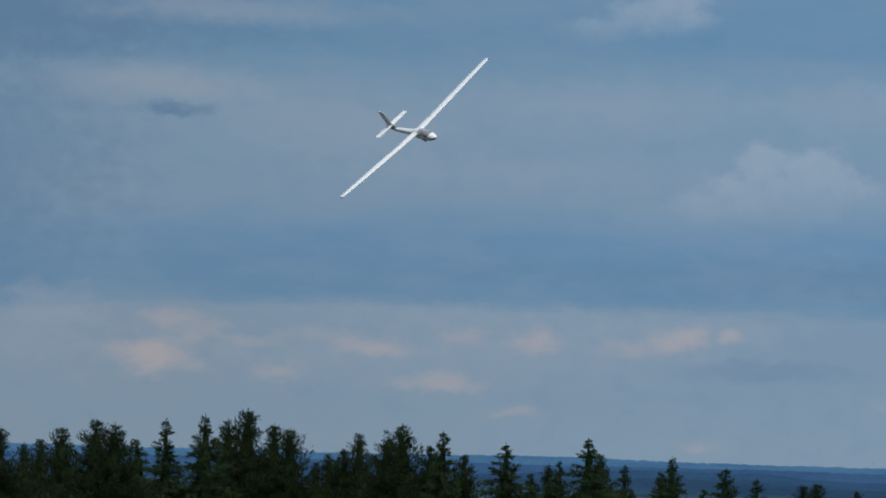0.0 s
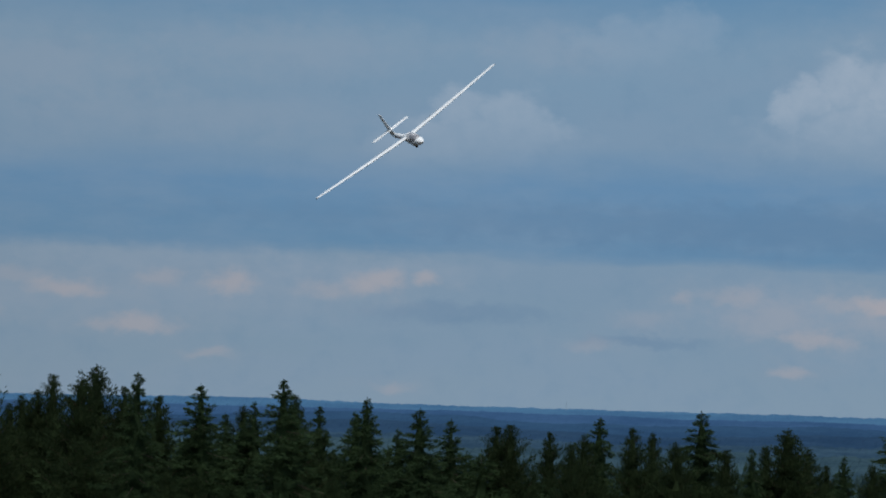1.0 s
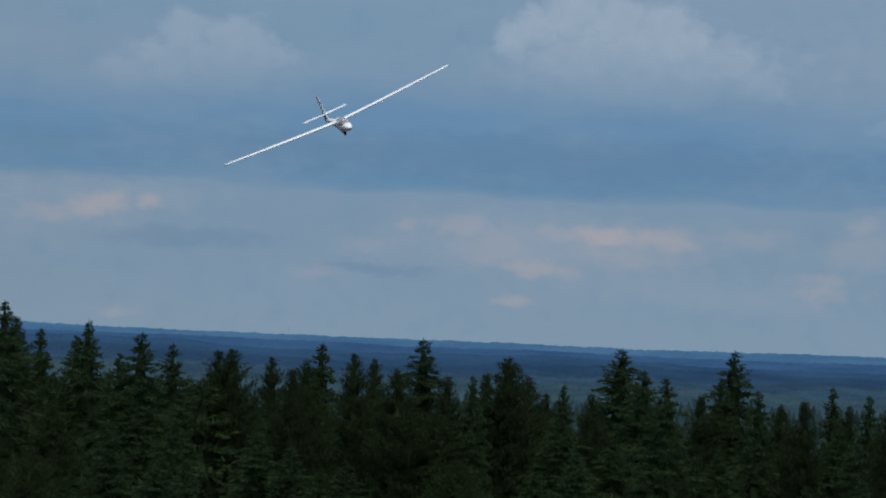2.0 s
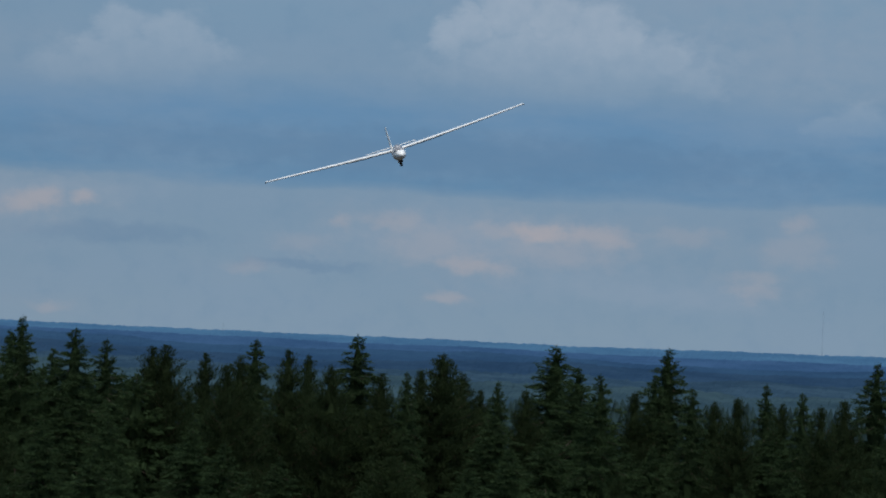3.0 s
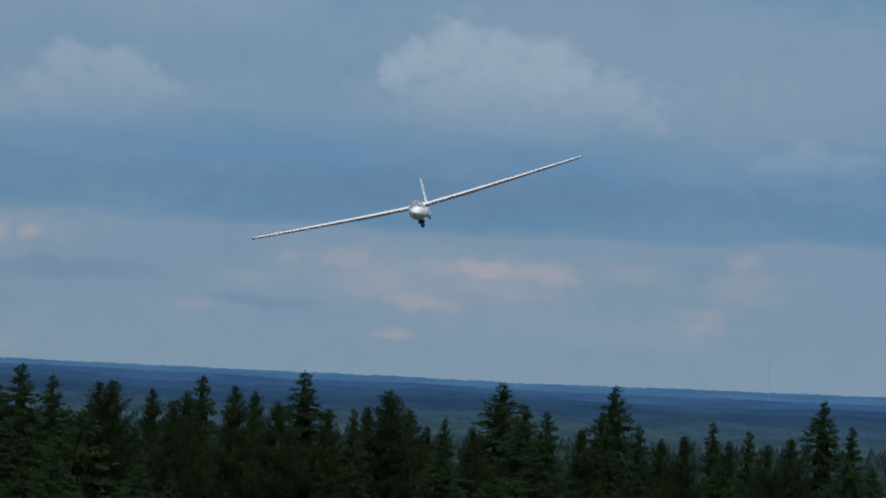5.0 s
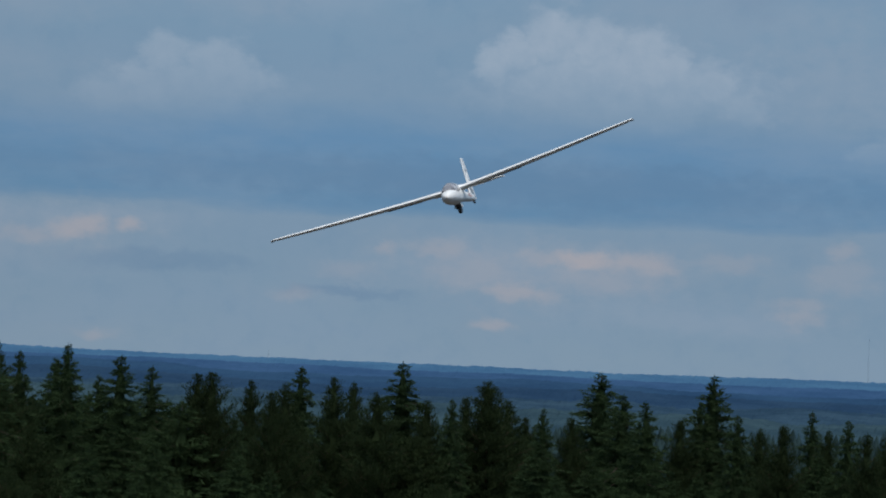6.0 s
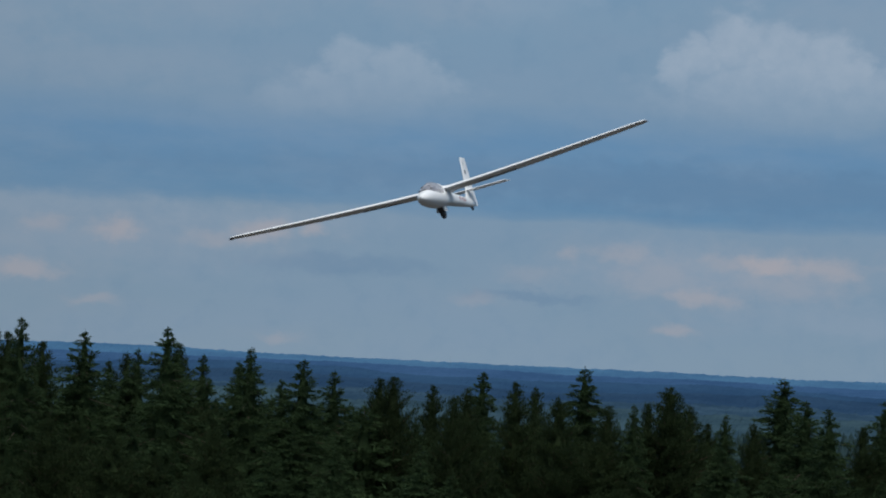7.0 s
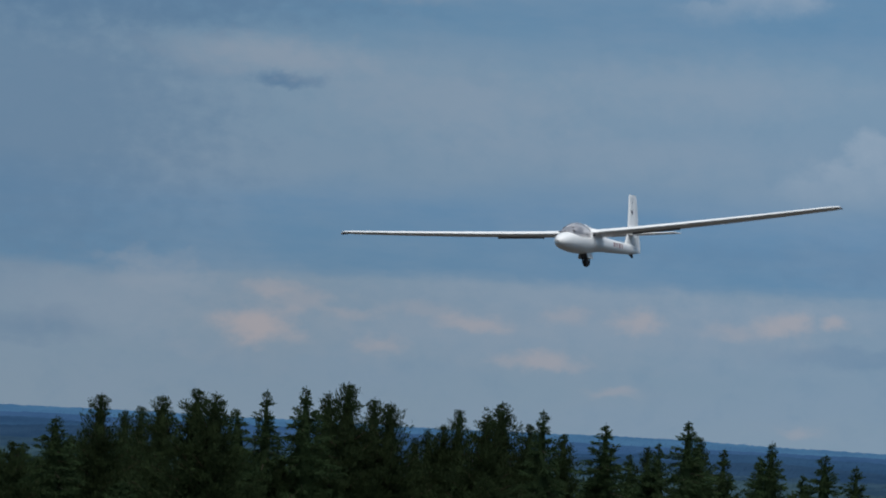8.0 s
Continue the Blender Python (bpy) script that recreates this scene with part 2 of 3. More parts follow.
BARK = material("pine_bark", (0.075, 0.047, 0.033), 0.95, spread=0.8, scale=2.0, dark=(0.05, 0.035, 0.028), bump=0.6, bump_scale=8, squash=(1, 1, 0.3), spec=0.1)
SPRUCE_BARK = material("spruce_bark", (0.09, 0.07, 0.055), 0.95, spread=0.8, scale=2.0, bump=0.6, bump_scale=8, spec=0.1)
GROUND = material("forest_floor", (0.068, 0.062, 0.054), 0.95, spread=0.8, scale=0.08, dark=(0.04, 0.035, 0.03), bump=0.4, bump_scale=1.5, spec=0.1)
LEAF = material("birch_leaf", (0.155, 0.17, 0.034), 0.65, spread=0.5, scale=5.0, dark=(0.09, 0.12, 0.02), island=0.3, spec=0.1, thin=0.4)
TWIG = material("twig_bark", (0.12, 0.08, 0.06), 0.9, spread=0.6, scale=6.0)
# steel colour paled towards the sky's blue, standing in for haze
MAST = material("mast_steel", (0.28, 0.36, 0.43), 0.6, spread=0.3, scale=0.2)
# dark conifer green with the blue of distant haze painted in
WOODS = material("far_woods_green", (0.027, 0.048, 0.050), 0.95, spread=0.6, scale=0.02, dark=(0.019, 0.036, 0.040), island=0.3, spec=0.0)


def canopy_glass():
    """Thin tinted acrylic: lets part of the light through and mirrors the sky."""
    m = bpy.data.materials.new("canopy_acrylic")
    m.use_nodes = True
    n = Nodes(m.node_tree)
    n.t.nodes.remove(m.node_tree.nodes["Principled BSDF"])
    clear = n.add("ShaderNodeBsdfTransparent", Color=(0.62, 0.64, 0.68, 1))
    haze = n.add("ShaderNodeBsdfDiffuse", Color=(0.47, 0.47, 0.51, 1))
    gloss = n.add("ShaderNodeBsdfGlossy", Roughness=0.08)
    fres = n.add("ShaderNodeFresnel", IOR=1.5)
    a, b = n.add("ShaderNodeMixShader"), n.add("ShaderNodeMixShader")
    a.inputs[0].default_value = 0.45
    n.link(clear.outputs[0], a.inputs[1]), n.link(haze.outputs[0], a.inputs[2])
    n.link(fres.outputs[0], b.inputs[0]), n.link(a.outputs[0], b.inputs[1]), n.link(gloss.outputs[0], b.inputs[2])
    n.link(b.outputs[0], m.node_tree.nodes["Material Output"].inputs[0])
    return m


CANOPY = canopy_glass()


# ---- building helpers ----
def part(name, bm, mat, parent=None, label="", smooth=True):
    """Links a bmesh as one mesh object under its thing."""
    me = bpy.data.meshes.new(name)
    bmesh.ops.recalc_face_normals(bm, faces=bm.faces)
    bm.to_mesh(me)
    bm.free()
    me.materials.append(mat)
    if smooth:
        me.shade_smooth()
        me.set_sharp_from_angle(angle=radians(42))
    ob = new(name, me)
    ob.parent = parent
    if label:
        ob["label"] = label
    return ob


def mesh_object(name, verts, faces, mat, parent=None, smooth=False):
    me = bpy.data.meshes.new(name)
    me.from_pydata([tuple(v) for v in verts], [], [tuple(f) for f in faces])
    me.materials.append(mat)
    if smooth:
        me.shade_smooth()
    me.update()
    ob = new(name, me)
    ob.parent = parent
    return ob


def loft(rings, caps=True, closed=True):
    """A skin over rings of equally many points."""
    bm = bmesh.new()
    rows = [[bm.verts.new(p) for p in ring] for ring in rings]
    n = len(rows[0])
    for a, b in zip(rows, rows[1:]):
        for i in range(n if closed else n - 1):
            j = (i + 1) % n
            bm.faces.new((a[i], a[j], b[j], b[i]))
    if caps:
        bm.faces.new(rows[0]), bm.faces.new(rows[-1])
    return bm


def box(size, at=(0, 0, 0), bevel=0.0, turn=(0, 0, 0)):
    bm = bmesh.new()
    bmesh.ops.create_cube(bm, size=1.0)
    bmesh.ops.scale(bm, vec=size, verts=bm.verts)
    if bevel:
        bmesh.ops.bevel(bm, geom=bm.edges[:], offset=bevel, segments=2, affect="EDGES")
    bmesh.ops.transform(bm, matrix=pose(*at, *turn), verts=bm.verts)
    return bm


def tube(points, radii, sides=8):
    """A round rod along points."""
    rings = []
    pts = [Vector(p) for p in points]
    for i, p in enumerate(pts):
        d = (pts[min(i + 1, len(pts) - 1)] - pts[max(i - 1, 0)]).normalized()
        u = d.orthogonal().normalized()
        if abs(d.z) > 0.7:
            u = (Vector((1, 0, 0)) - d * d.x).normalized()
        v = d.cross(u)
        rings.append([p + (u * math.cos(a) + v * math.sin(a)) * radii[i] for a in (2 * math.pi * k / sides for k in range(sides))])
    return loft(rings)


def foil(x, y, z, chord, thick, twist=0.0, lo=0.0, hi=1.0, n=14):
    """An aerofoil ring at span x: leading edge at y (forward is +y), of that chord; lo and hi cut it along the chord."""
    top, bot = [], []
    for i in range(n + 1):
        s = lo + (hi - lo) * (0.5 - 0.5 * math.cos(math.pi * i / n))
        t = 5 * thick * (0.2969 * math.sqrt(s) - 0.126 * s - 0.3516 * s * s + 0.2843 * s ** 3 - 0.1015 * s ** 4)
        c = 0.14 * thick * 4 * s * (1 - s)
        top.append((s, c + t)), bot.append((s, c - t * 0.85))
    ring = top + bot[::-1][1:-1] if lo == 0.0 and hi == 1.0 else top + bot[::-1]
    ca, sa = math.cos(twist), math.sin(twist)
    return [Vector((x, y - chord * (s * ca + q * sa), z + chord * (q * ca - s * sa))) for s, q in ring]


# ---- ground and distance ----
def ground_height(x, y):
    r = math.hypot(x, y)
    k = min(max((r - 20) / 220, 0), 1)
    k = 0.5 * k * k * (3 - 2 * k) + 0.5 * k
    z = 20.3 * (1 - k)
    k = min(max((r - 360) / 340, 0), 1)
    return z - 18 * k * k * (3 - 2 * k)


def ground():
    """One sheet round the camera to the horizon, with an open rise in its middle."""
    radii = [0, 6, 12, 20, 30, 42, 56, 72, 90, 110, 130, 150, 172, 195, 220, 245, 275, 310, 360, 420, 500, 600, 700, 1000, 1500, 2300, 3200, 4000, 4800]
    n = 120
    verts, faces = [(0, 0, ground_height(0, 0))], []
    for r in radii[1:]:
        for k in range(n):
            a = 2 * math.pi * k / n
            x, y = r * math.sin(a), r * math.cos(a)
            verts.append((x, y, ground_height(x, y) + (0.3 * noise.noise((x * 0.05, y * 0.05, 0)) if 20 < r < 700 else 0)))
    for k in range(n):
        faces.append((0, 1 + k, 1 + (k + 1) % n))
    for i in range(len(radii) - 2):
        for k in range(n):
            a, b = 1 + i * n, 1 + (i + 1) * n
            faces.append((a + k, b + k, b + (k + 1) % n, a + (k + 1) % n))
    ob = mesh_object("ground", verts, faces, GROUND, smooth=True)
    tagged(ob, "forest floor falling away from an open grassy rise", "ground", kind="structure")


def hills(name, label, r0, r1, low, high, mat, cols, rows, rough, wave, seed):
    """A wooded swell of land seen far off: from r0 to r1 away it climbs from one height of view to another (degrees)."""
    verts, faces = [], []
    a0, a1 = -30.0, 18.0
    for j in range(rows + 1):
        s = j / rows
        r = r0 + (r1 - r0) * s
        for i in range(cols + 1):
            a = radians(a0 + (a1 - a0) * i / cols)
            e = low + (high - low) * s ** 0.8
            deg = a0 + (a1 - a0) * i / cols
            e += wave * s * (noise.noise((deg * 0.22, seed, 0)) + 0.5 * noise.noise((deg * 0.7, seed + 5, 0)))
            e += rough * (0.45 * noise.noise((deg * 6.0, seed + j * 0.9, 1)) + 0.6 * noise.noise((deg * 13.0, seed + j * 1.7, 2)) + 0.5 * noise.noise((deg * 31.0, seed + j * 2.3, 4)) + 0.6 * noise.noise((deg * 1.7, seed + j, 3)))
            e += 0.032 * s * math.exp(-((deg + 7.2) / 2.4) ** 2)      # a long low swell in the west
            verts.append((r * math.sin(a), r * math.cos(a), EYE.z + r * math.tan(radians(e))))
    w = cols + 1
    for j in range(rows):
        for i in range(cols):
            faces.append((j * w + i, j * w + i + 1, (j + 1) * w + i + 1, (j + 1) * w + i))
    # back slope down to the ground
    base = len(verts)
    for i in range(w):
        x, y, z = verts[rows * w + i]
        verts.append((x * 1.012, y * 1.012, -22.0))
    for i in range(cols):
        faces.append((rows * w + i, rows * w + i + 1, base + i + 1, base + i))
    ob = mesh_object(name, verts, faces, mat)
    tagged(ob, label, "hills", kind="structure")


ground()
# the land behind the wood in folds; air haze is painted into their colours, paler and bluer further off
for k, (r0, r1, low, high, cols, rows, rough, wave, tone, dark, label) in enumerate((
        (640, 1300, -1.75, -0.66, 1000, 24, 0.040, 0.13, (0.038, 0.069, 0.085), (0.022, 0.045, 0.062), "forest plain below the rise in a dark green-blue haze tint"),
        (1400, 1900, -0.95, -0.50, 1000, 12, 0.030, 0.15, (0.034, 0.066, 0.098), (0.019, 0.042, 0.070), "forest fold on the plain in a dark blue-green haze tint"),
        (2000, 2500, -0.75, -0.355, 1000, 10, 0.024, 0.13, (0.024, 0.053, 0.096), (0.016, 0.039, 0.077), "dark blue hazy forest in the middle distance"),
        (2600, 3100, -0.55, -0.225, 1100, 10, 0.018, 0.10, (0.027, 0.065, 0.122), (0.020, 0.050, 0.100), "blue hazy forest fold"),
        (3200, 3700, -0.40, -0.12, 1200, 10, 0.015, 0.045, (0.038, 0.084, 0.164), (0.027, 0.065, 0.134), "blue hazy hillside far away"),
        (3900, 4600, -0.30, -0.018, 1500, 10, 0.018, 0.035, (0.056, 0.130, 0.218), (0.041, 0.102, 0.185), "wooded ridge along the horizon in a pale blue haze tint"))):
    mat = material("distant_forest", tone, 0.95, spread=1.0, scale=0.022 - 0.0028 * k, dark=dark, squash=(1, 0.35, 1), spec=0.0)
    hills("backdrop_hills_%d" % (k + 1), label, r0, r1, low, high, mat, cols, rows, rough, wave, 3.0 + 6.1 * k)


def far_woods():
    """Woods on the plain behind the near trees: many small conifers, too many to count."""
    rnd = random.Random(11)
    verts, faces = [], []
    for _ in range(3600):
        a, r = radians(rnd.uniform(-24, 13)), rnd.uniform(430, 1000) ** 1.0
        x, y = r * math.sin(a), r * math.cos(a)
        top = EYE.z + r * math.tan(radians(rnd.gauss(-1.12, 0.07) + 0.22 * (r - 430) / 570))
        if abs(r - 430) < 40:
            top -= 1.5
        w = rnd.uniform(1.0, 1.9)
        low = top - rnd.uniform(7, 10)
        b = len(verts)
        for lev, (h, f) in enumerate(((0.0, 0.7), (0.35, 1.0), (0.7, 0.55))):
            for k in range(6):
                t = k * math.pi / 3 + lev * 0.5 + rnd.uniform(-0.2, 0.2)
                q = w * f * rnd.uniform(0.7, 1.25)
                verts.append((x + q * math.cos(t), y + q * math.sin(t), low + (top - low) * h + rnd.uniform(-0.9, 0.9)))
        verts.append((x, y, top))
        for lev in range(2):
            for k in range(6):
                i, j = b + lev * 6 + k, b + lev * 6 + (k + 1) % 6
                faces.append((i, j, j + 6, i + 6))
        for k in range(6):
            faces.append((b + 12 + k, b + 12 + (k + 1) % 6, b + 18))
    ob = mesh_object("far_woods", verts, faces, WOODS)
    tagged(ob, "dark conifer woods on the plain beyond, haze tinted into their green", "woods", kind="stuff")


far_woods()


# ---- trees ----
def blades(rng, centres, dirs, sizes, length, width, spread):
    """Needle shoots: a thin blade at each centre, about its direction and of its size."""
    c, size = np.array(centres), np.array(sizes)[:, None]
    d = np.array(dirs) + rng.normal(0, spread, (len(c), 3))
    d /= np.linalg.norm(d, axis=1)[:, None] + 1e-6
    side = np.cross(d, rng.normal(0, 1, (len(c), 3)))
    side /= np.linalg.norm(side, axis=1)[:, None] + 1e-6
    le = length * size * rng.uniform(0.6, 1.25, (len(c), 1))
    base = c - d * le * 0.25
    mid = c + d * le * 0.35
    tip = c + d * le * 0.85
    w = width * size * rng.uniform(0.7, 1.3, (len(c), 1))
    v = np.stack([base, mid + side * w, tip, mid - side * w], 1).reshape(-1, 3)
    f = np.arange(len(c) * 4).reshape(-1, 4)
    return v, f


def core(rng, axis, height, reach, low):
    """The dense inner twigs of a crown as an uneven tapering skin."""
    verts, faces, n, rows = [], [], 11, 0
    b = 0.9
    while b < low:
        for k in range(n):
            t = 2 * math.pi * k / n + rng.uniform(-0.25, 0.25)
            r = reach(b) * 0.27 * rng.uniform(0.55, 1.3)
            verts.append(axis(height - b - 0.3 + rng.uniform(-0.3, 0.3)) + np.array([r * math.cos(t), r * math.sin(t), 0.0]))
        rows += 1
        b += rng.uniform(0.5, 0.8)
    for i in range(rows - 1):
        for k in range(n):
            j = (k + 1) % n
            faces.append((i * n + k, i * n + j, (i + 1) * n + j, (i + 1) * n + k))
    verts.append(axis(height - 0.6))
    faces += [(len(verts) - 1, k, (k + 1) % n) for k in range(n)]
    return verts, faces


def conifer(kind, seed, height, label, fine=1.0):
    """One tree: trunk with limbs, and a crown of whorled boughs that end in needle tufts; returns its Empty."""
    rng = np.random.default_rng(seed)
    pine = kind == "pine"
    tree = new("pine_tree" if pine else "spruce_tree")
    tagged(tree, label, "tree", group="near wood")
    tree.empty_display_size = 0.5
    bend = rng.uniform(-0.22, 0.22, 2)
    axis = lambda h: np.array([bend[0] * math.sin(h / height * 3.0), bend[1] * math.sin(h / height * 2.4), h])
    base_r = height * (0.0105 if pine else 0.0115)
    hs = np.linspace(-0.3, height * 0.985, 14)
    trunk = tube([axis(h) for h in hs], [base_r * (1 - 0.93 * max(h, 0) / height) * (1.25 if h < 0.5 else 1) for h in hs], 8)
    low = min(height * 0.86, 13.0 if pine else 15.0)
    full = rng.uniform(0.9, 1.12)
    if pine:
        reach = lambda b: full * min(0.12 + 0.68 * b, 1.05 + 0.36 * b, 3.6)
    else:
        reach = lambda b: full * min(0.03 + 0.52 * b, 0.75 + 0.30 * b, 3.4)
    lopsided = [(rng.uniform(0, 6.28), rng.uniform(0.05, 0.3)) for _ in range(3)]
    cen, dr, sz, limbs = [], [], [], []
    b = 0.35
    while b < low:
        ring = rng.integers(5, 8)
        start = rng.uniform(0, 6.28)
        for k in range(ring):
            az = start + 6.283 * k / ring + rng.uniform(-0.35, 0.35)
            uneven = 1.0 + sum(g * math.sin(az * (i + 1) + p + b * 0.5) for i, (p, g) in enumerate(lopsided)) * 0.6
            le = reach(b) * rng.uniform(0.5, 1.12) * uneven
            out = np.array([math.cos(az), math.sin(az), 0.0])
            side = np.array([-out[1], out[0], 0.0])
            # young boughs rise; old ones lie flat on a pine and hang on a spruce
            lift = (0.95 - 0.13 * b if b < 5 else 0.3) if pine else (0.7 - 0.3 * b if b < 3 else -0.2 - 0.015 * b)
            lift += rng.uniform(-0.2, 0.2)
            foot = axis(height - b - max(lift + 0.2, 0) * le * 0.9 + rng.uniform(-0.28, 0.28) * min(b, 1.0))
            curve = lambda t: foot + out * le * t + np.array([0, 0, le * (lift * t + (0.22 if pine else 0.12) * t * t)])
            if b > 1.0 and rng.random() < 0.5:
                limbs.append((foot, curve(0.5), curve(0.95), 0.018 + 0.004 * b))
            spots = 2 + int(le * 2.7)
            for i in range(spots):
                t = 1.0 - 0.8 * (i / spots) - rng.uniform(0, 0.08)
                w = rng.uniform(-1, 1) * le * 0.27 * (1.3 - t) if i else 0.0
                c = curve(t) + side * w + np.array([0, 0, rng.uniform(-0.08, 0.1)])
                puffs = int((14 if pine else 12) * fine)
                size = (0.05 + 0.085 * min(le, 2.0)) if pine else 0.03 + 0.07 * min(le, 2.0)
                off = rng.normal(0, 1, (puffs, 3)) * (size, size, size * (0.8 if pine else 0.5))
                cen.extend(c + o for o in off)
                sz.extend([min(0.42 + 0.2 * b, 1.0) * rng.uniform(0.8, 1.15)] * puffs)
                if pine:      # shoots that stand up like candles
                    dr.extend(o / size * 0.3 + out * 0.3 + np.array([0, 0, 0.9]) for o in off)
                else:
                    dr.extend(o / size * 0.25 + out * 0.85 + side * np.sign(w) * 0.4 + np.array([0, 0, lift * 0.5]) for o in off)
        b += 0.3 if b < 1.2 else rng.uniform(0.42, 0.72) if b < 8 else rng.uniform(0.65, 0.95)
    for k in range(26 if pine else 16):
        u = rng.uniform(0, 1)
        cen.append(axis(height - 0.9 * u) + rng.normal(0, 0.01 + 0.05 * u, 3)), dr.append((0, 0, 1)), sz.append(0.45 + 0.3 * u)
    v, f = core(rng, axis, height, reach, low)
    n = len(v)
    bv, bf = blades(rng, cen, dr, sz, 0.42 / fine ** 0.5, 0.046 / fine ** 0.5, 0.36)
    v = list(map(tuple, v)) + list(map(tuple, bv))
    f = f + [tuple(int(i) + n for i in q) for q in bf]
    for p0, p1, p2, r in limbs:
        q = tube([p0, p1, p2], [r, r * 0.6, r * 0.2], 4)
        m = bpy.data.meshes.new("limb")
        q.to_mesh(m)
        q.free()
        trunk.from_mesh(m)
        bpy.data.meshes.remove(m)
    part("trunk", trunk, BARK if pine else SPRUCE_BARK, tree)
    mesh_object("crown", v, f, PINE_NEEDLES if pine else NEEDLES, tree)
    return tree


PINE_LABEL = "tall dark green pine with a ragged bushy crown"
SPRUCE_LABEL = "tall dark green spruce with a pointed narrow crown"
KINDS = {"p": [(conifer("pine", 20 + i, 22.0, PINE_LABEL), 22.0) for i in range(5)],
         "s": [(conifer("spruce", 40 + i, 22.0, SPRUCE_LABEL), 22.0) for i in range(4)],
         "y": [(conifer("spruce", 60 + i, 10.0, "dark green spruce growing densely between taller trees", 0.6), 10.0) for i in range(3)]}
USED = set()


def plant(kind, i, x, y, height, wide, turn):
    """A tree of its kind at its place on the ground."""
    tree, full = KINDS[kind][i % len(KINDS[kind])]
    s = height / full
    m = Matrix.LocRotScale((x, y, ground_height(x, y)), Euler((0, 0, turn)), (s * wide, s * wide, s))
    if tree.name in USED:
        return copy_thing(tree, m @ Matrix.Diagonal((1 / tree.scale[0], 1 / tree.scale[1], 1 / tree.scale[2], 1)))
    USED.add(tree.name)
    tree.matrix_basis = m
    return tree


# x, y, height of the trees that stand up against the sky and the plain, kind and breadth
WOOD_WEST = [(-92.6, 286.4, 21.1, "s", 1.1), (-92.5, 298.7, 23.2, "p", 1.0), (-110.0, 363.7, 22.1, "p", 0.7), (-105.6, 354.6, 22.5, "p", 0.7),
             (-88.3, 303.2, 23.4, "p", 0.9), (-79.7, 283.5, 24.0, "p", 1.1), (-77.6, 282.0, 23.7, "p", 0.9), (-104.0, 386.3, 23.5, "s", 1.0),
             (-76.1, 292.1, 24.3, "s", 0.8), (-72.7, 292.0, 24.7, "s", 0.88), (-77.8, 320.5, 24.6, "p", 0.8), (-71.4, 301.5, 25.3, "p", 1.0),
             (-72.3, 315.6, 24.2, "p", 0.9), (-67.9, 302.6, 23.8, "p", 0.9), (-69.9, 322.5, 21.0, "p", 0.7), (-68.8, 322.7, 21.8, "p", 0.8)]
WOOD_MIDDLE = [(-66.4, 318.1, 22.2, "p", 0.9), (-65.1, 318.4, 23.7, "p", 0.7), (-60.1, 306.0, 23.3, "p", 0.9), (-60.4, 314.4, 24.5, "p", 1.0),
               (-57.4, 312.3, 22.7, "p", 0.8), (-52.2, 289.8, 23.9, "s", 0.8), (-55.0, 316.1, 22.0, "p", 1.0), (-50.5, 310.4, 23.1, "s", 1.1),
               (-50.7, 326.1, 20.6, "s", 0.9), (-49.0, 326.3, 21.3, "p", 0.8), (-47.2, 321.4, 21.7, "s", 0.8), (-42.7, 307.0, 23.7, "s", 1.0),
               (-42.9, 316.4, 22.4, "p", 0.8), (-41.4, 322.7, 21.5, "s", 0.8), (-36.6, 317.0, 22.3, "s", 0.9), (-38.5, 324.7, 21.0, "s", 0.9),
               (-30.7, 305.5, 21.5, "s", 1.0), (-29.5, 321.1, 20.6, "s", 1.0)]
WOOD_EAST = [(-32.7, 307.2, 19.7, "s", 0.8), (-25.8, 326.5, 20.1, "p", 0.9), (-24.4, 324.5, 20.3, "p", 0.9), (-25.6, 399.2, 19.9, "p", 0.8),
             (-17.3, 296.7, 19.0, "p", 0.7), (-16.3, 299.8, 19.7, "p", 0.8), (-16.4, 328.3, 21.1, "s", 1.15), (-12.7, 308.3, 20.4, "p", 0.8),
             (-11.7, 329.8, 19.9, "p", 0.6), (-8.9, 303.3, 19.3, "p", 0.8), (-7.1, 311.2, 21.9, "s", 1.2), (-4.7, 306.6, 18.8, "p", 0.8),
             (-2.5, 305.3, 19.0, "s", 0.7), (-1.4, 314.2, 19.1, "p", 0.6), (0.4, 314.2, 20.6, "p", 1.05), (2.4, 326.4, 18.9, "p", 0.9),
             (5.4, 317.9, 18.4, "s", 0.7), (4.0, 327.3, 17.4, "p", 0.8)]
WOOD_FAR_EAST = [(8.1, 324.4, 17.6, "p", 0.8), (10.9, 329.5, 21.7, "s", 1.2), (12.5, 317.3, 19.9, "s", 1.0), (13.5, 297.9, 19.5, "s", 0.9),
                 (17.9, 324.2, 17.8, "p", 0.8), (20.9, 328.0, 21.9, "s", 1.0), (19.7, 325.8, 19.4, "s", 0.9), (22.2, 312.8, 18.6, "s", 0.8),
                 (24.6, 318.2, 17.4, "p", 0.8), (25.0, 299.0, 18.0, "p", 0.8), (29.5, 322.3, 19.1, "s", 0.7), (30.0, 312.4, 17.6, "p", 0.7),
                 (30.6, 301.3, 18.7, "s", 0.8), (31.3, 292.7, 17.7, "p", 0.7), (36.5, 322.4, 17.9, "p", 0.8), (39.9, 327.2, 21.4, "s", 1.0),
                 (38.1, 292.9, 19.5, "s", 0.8)]


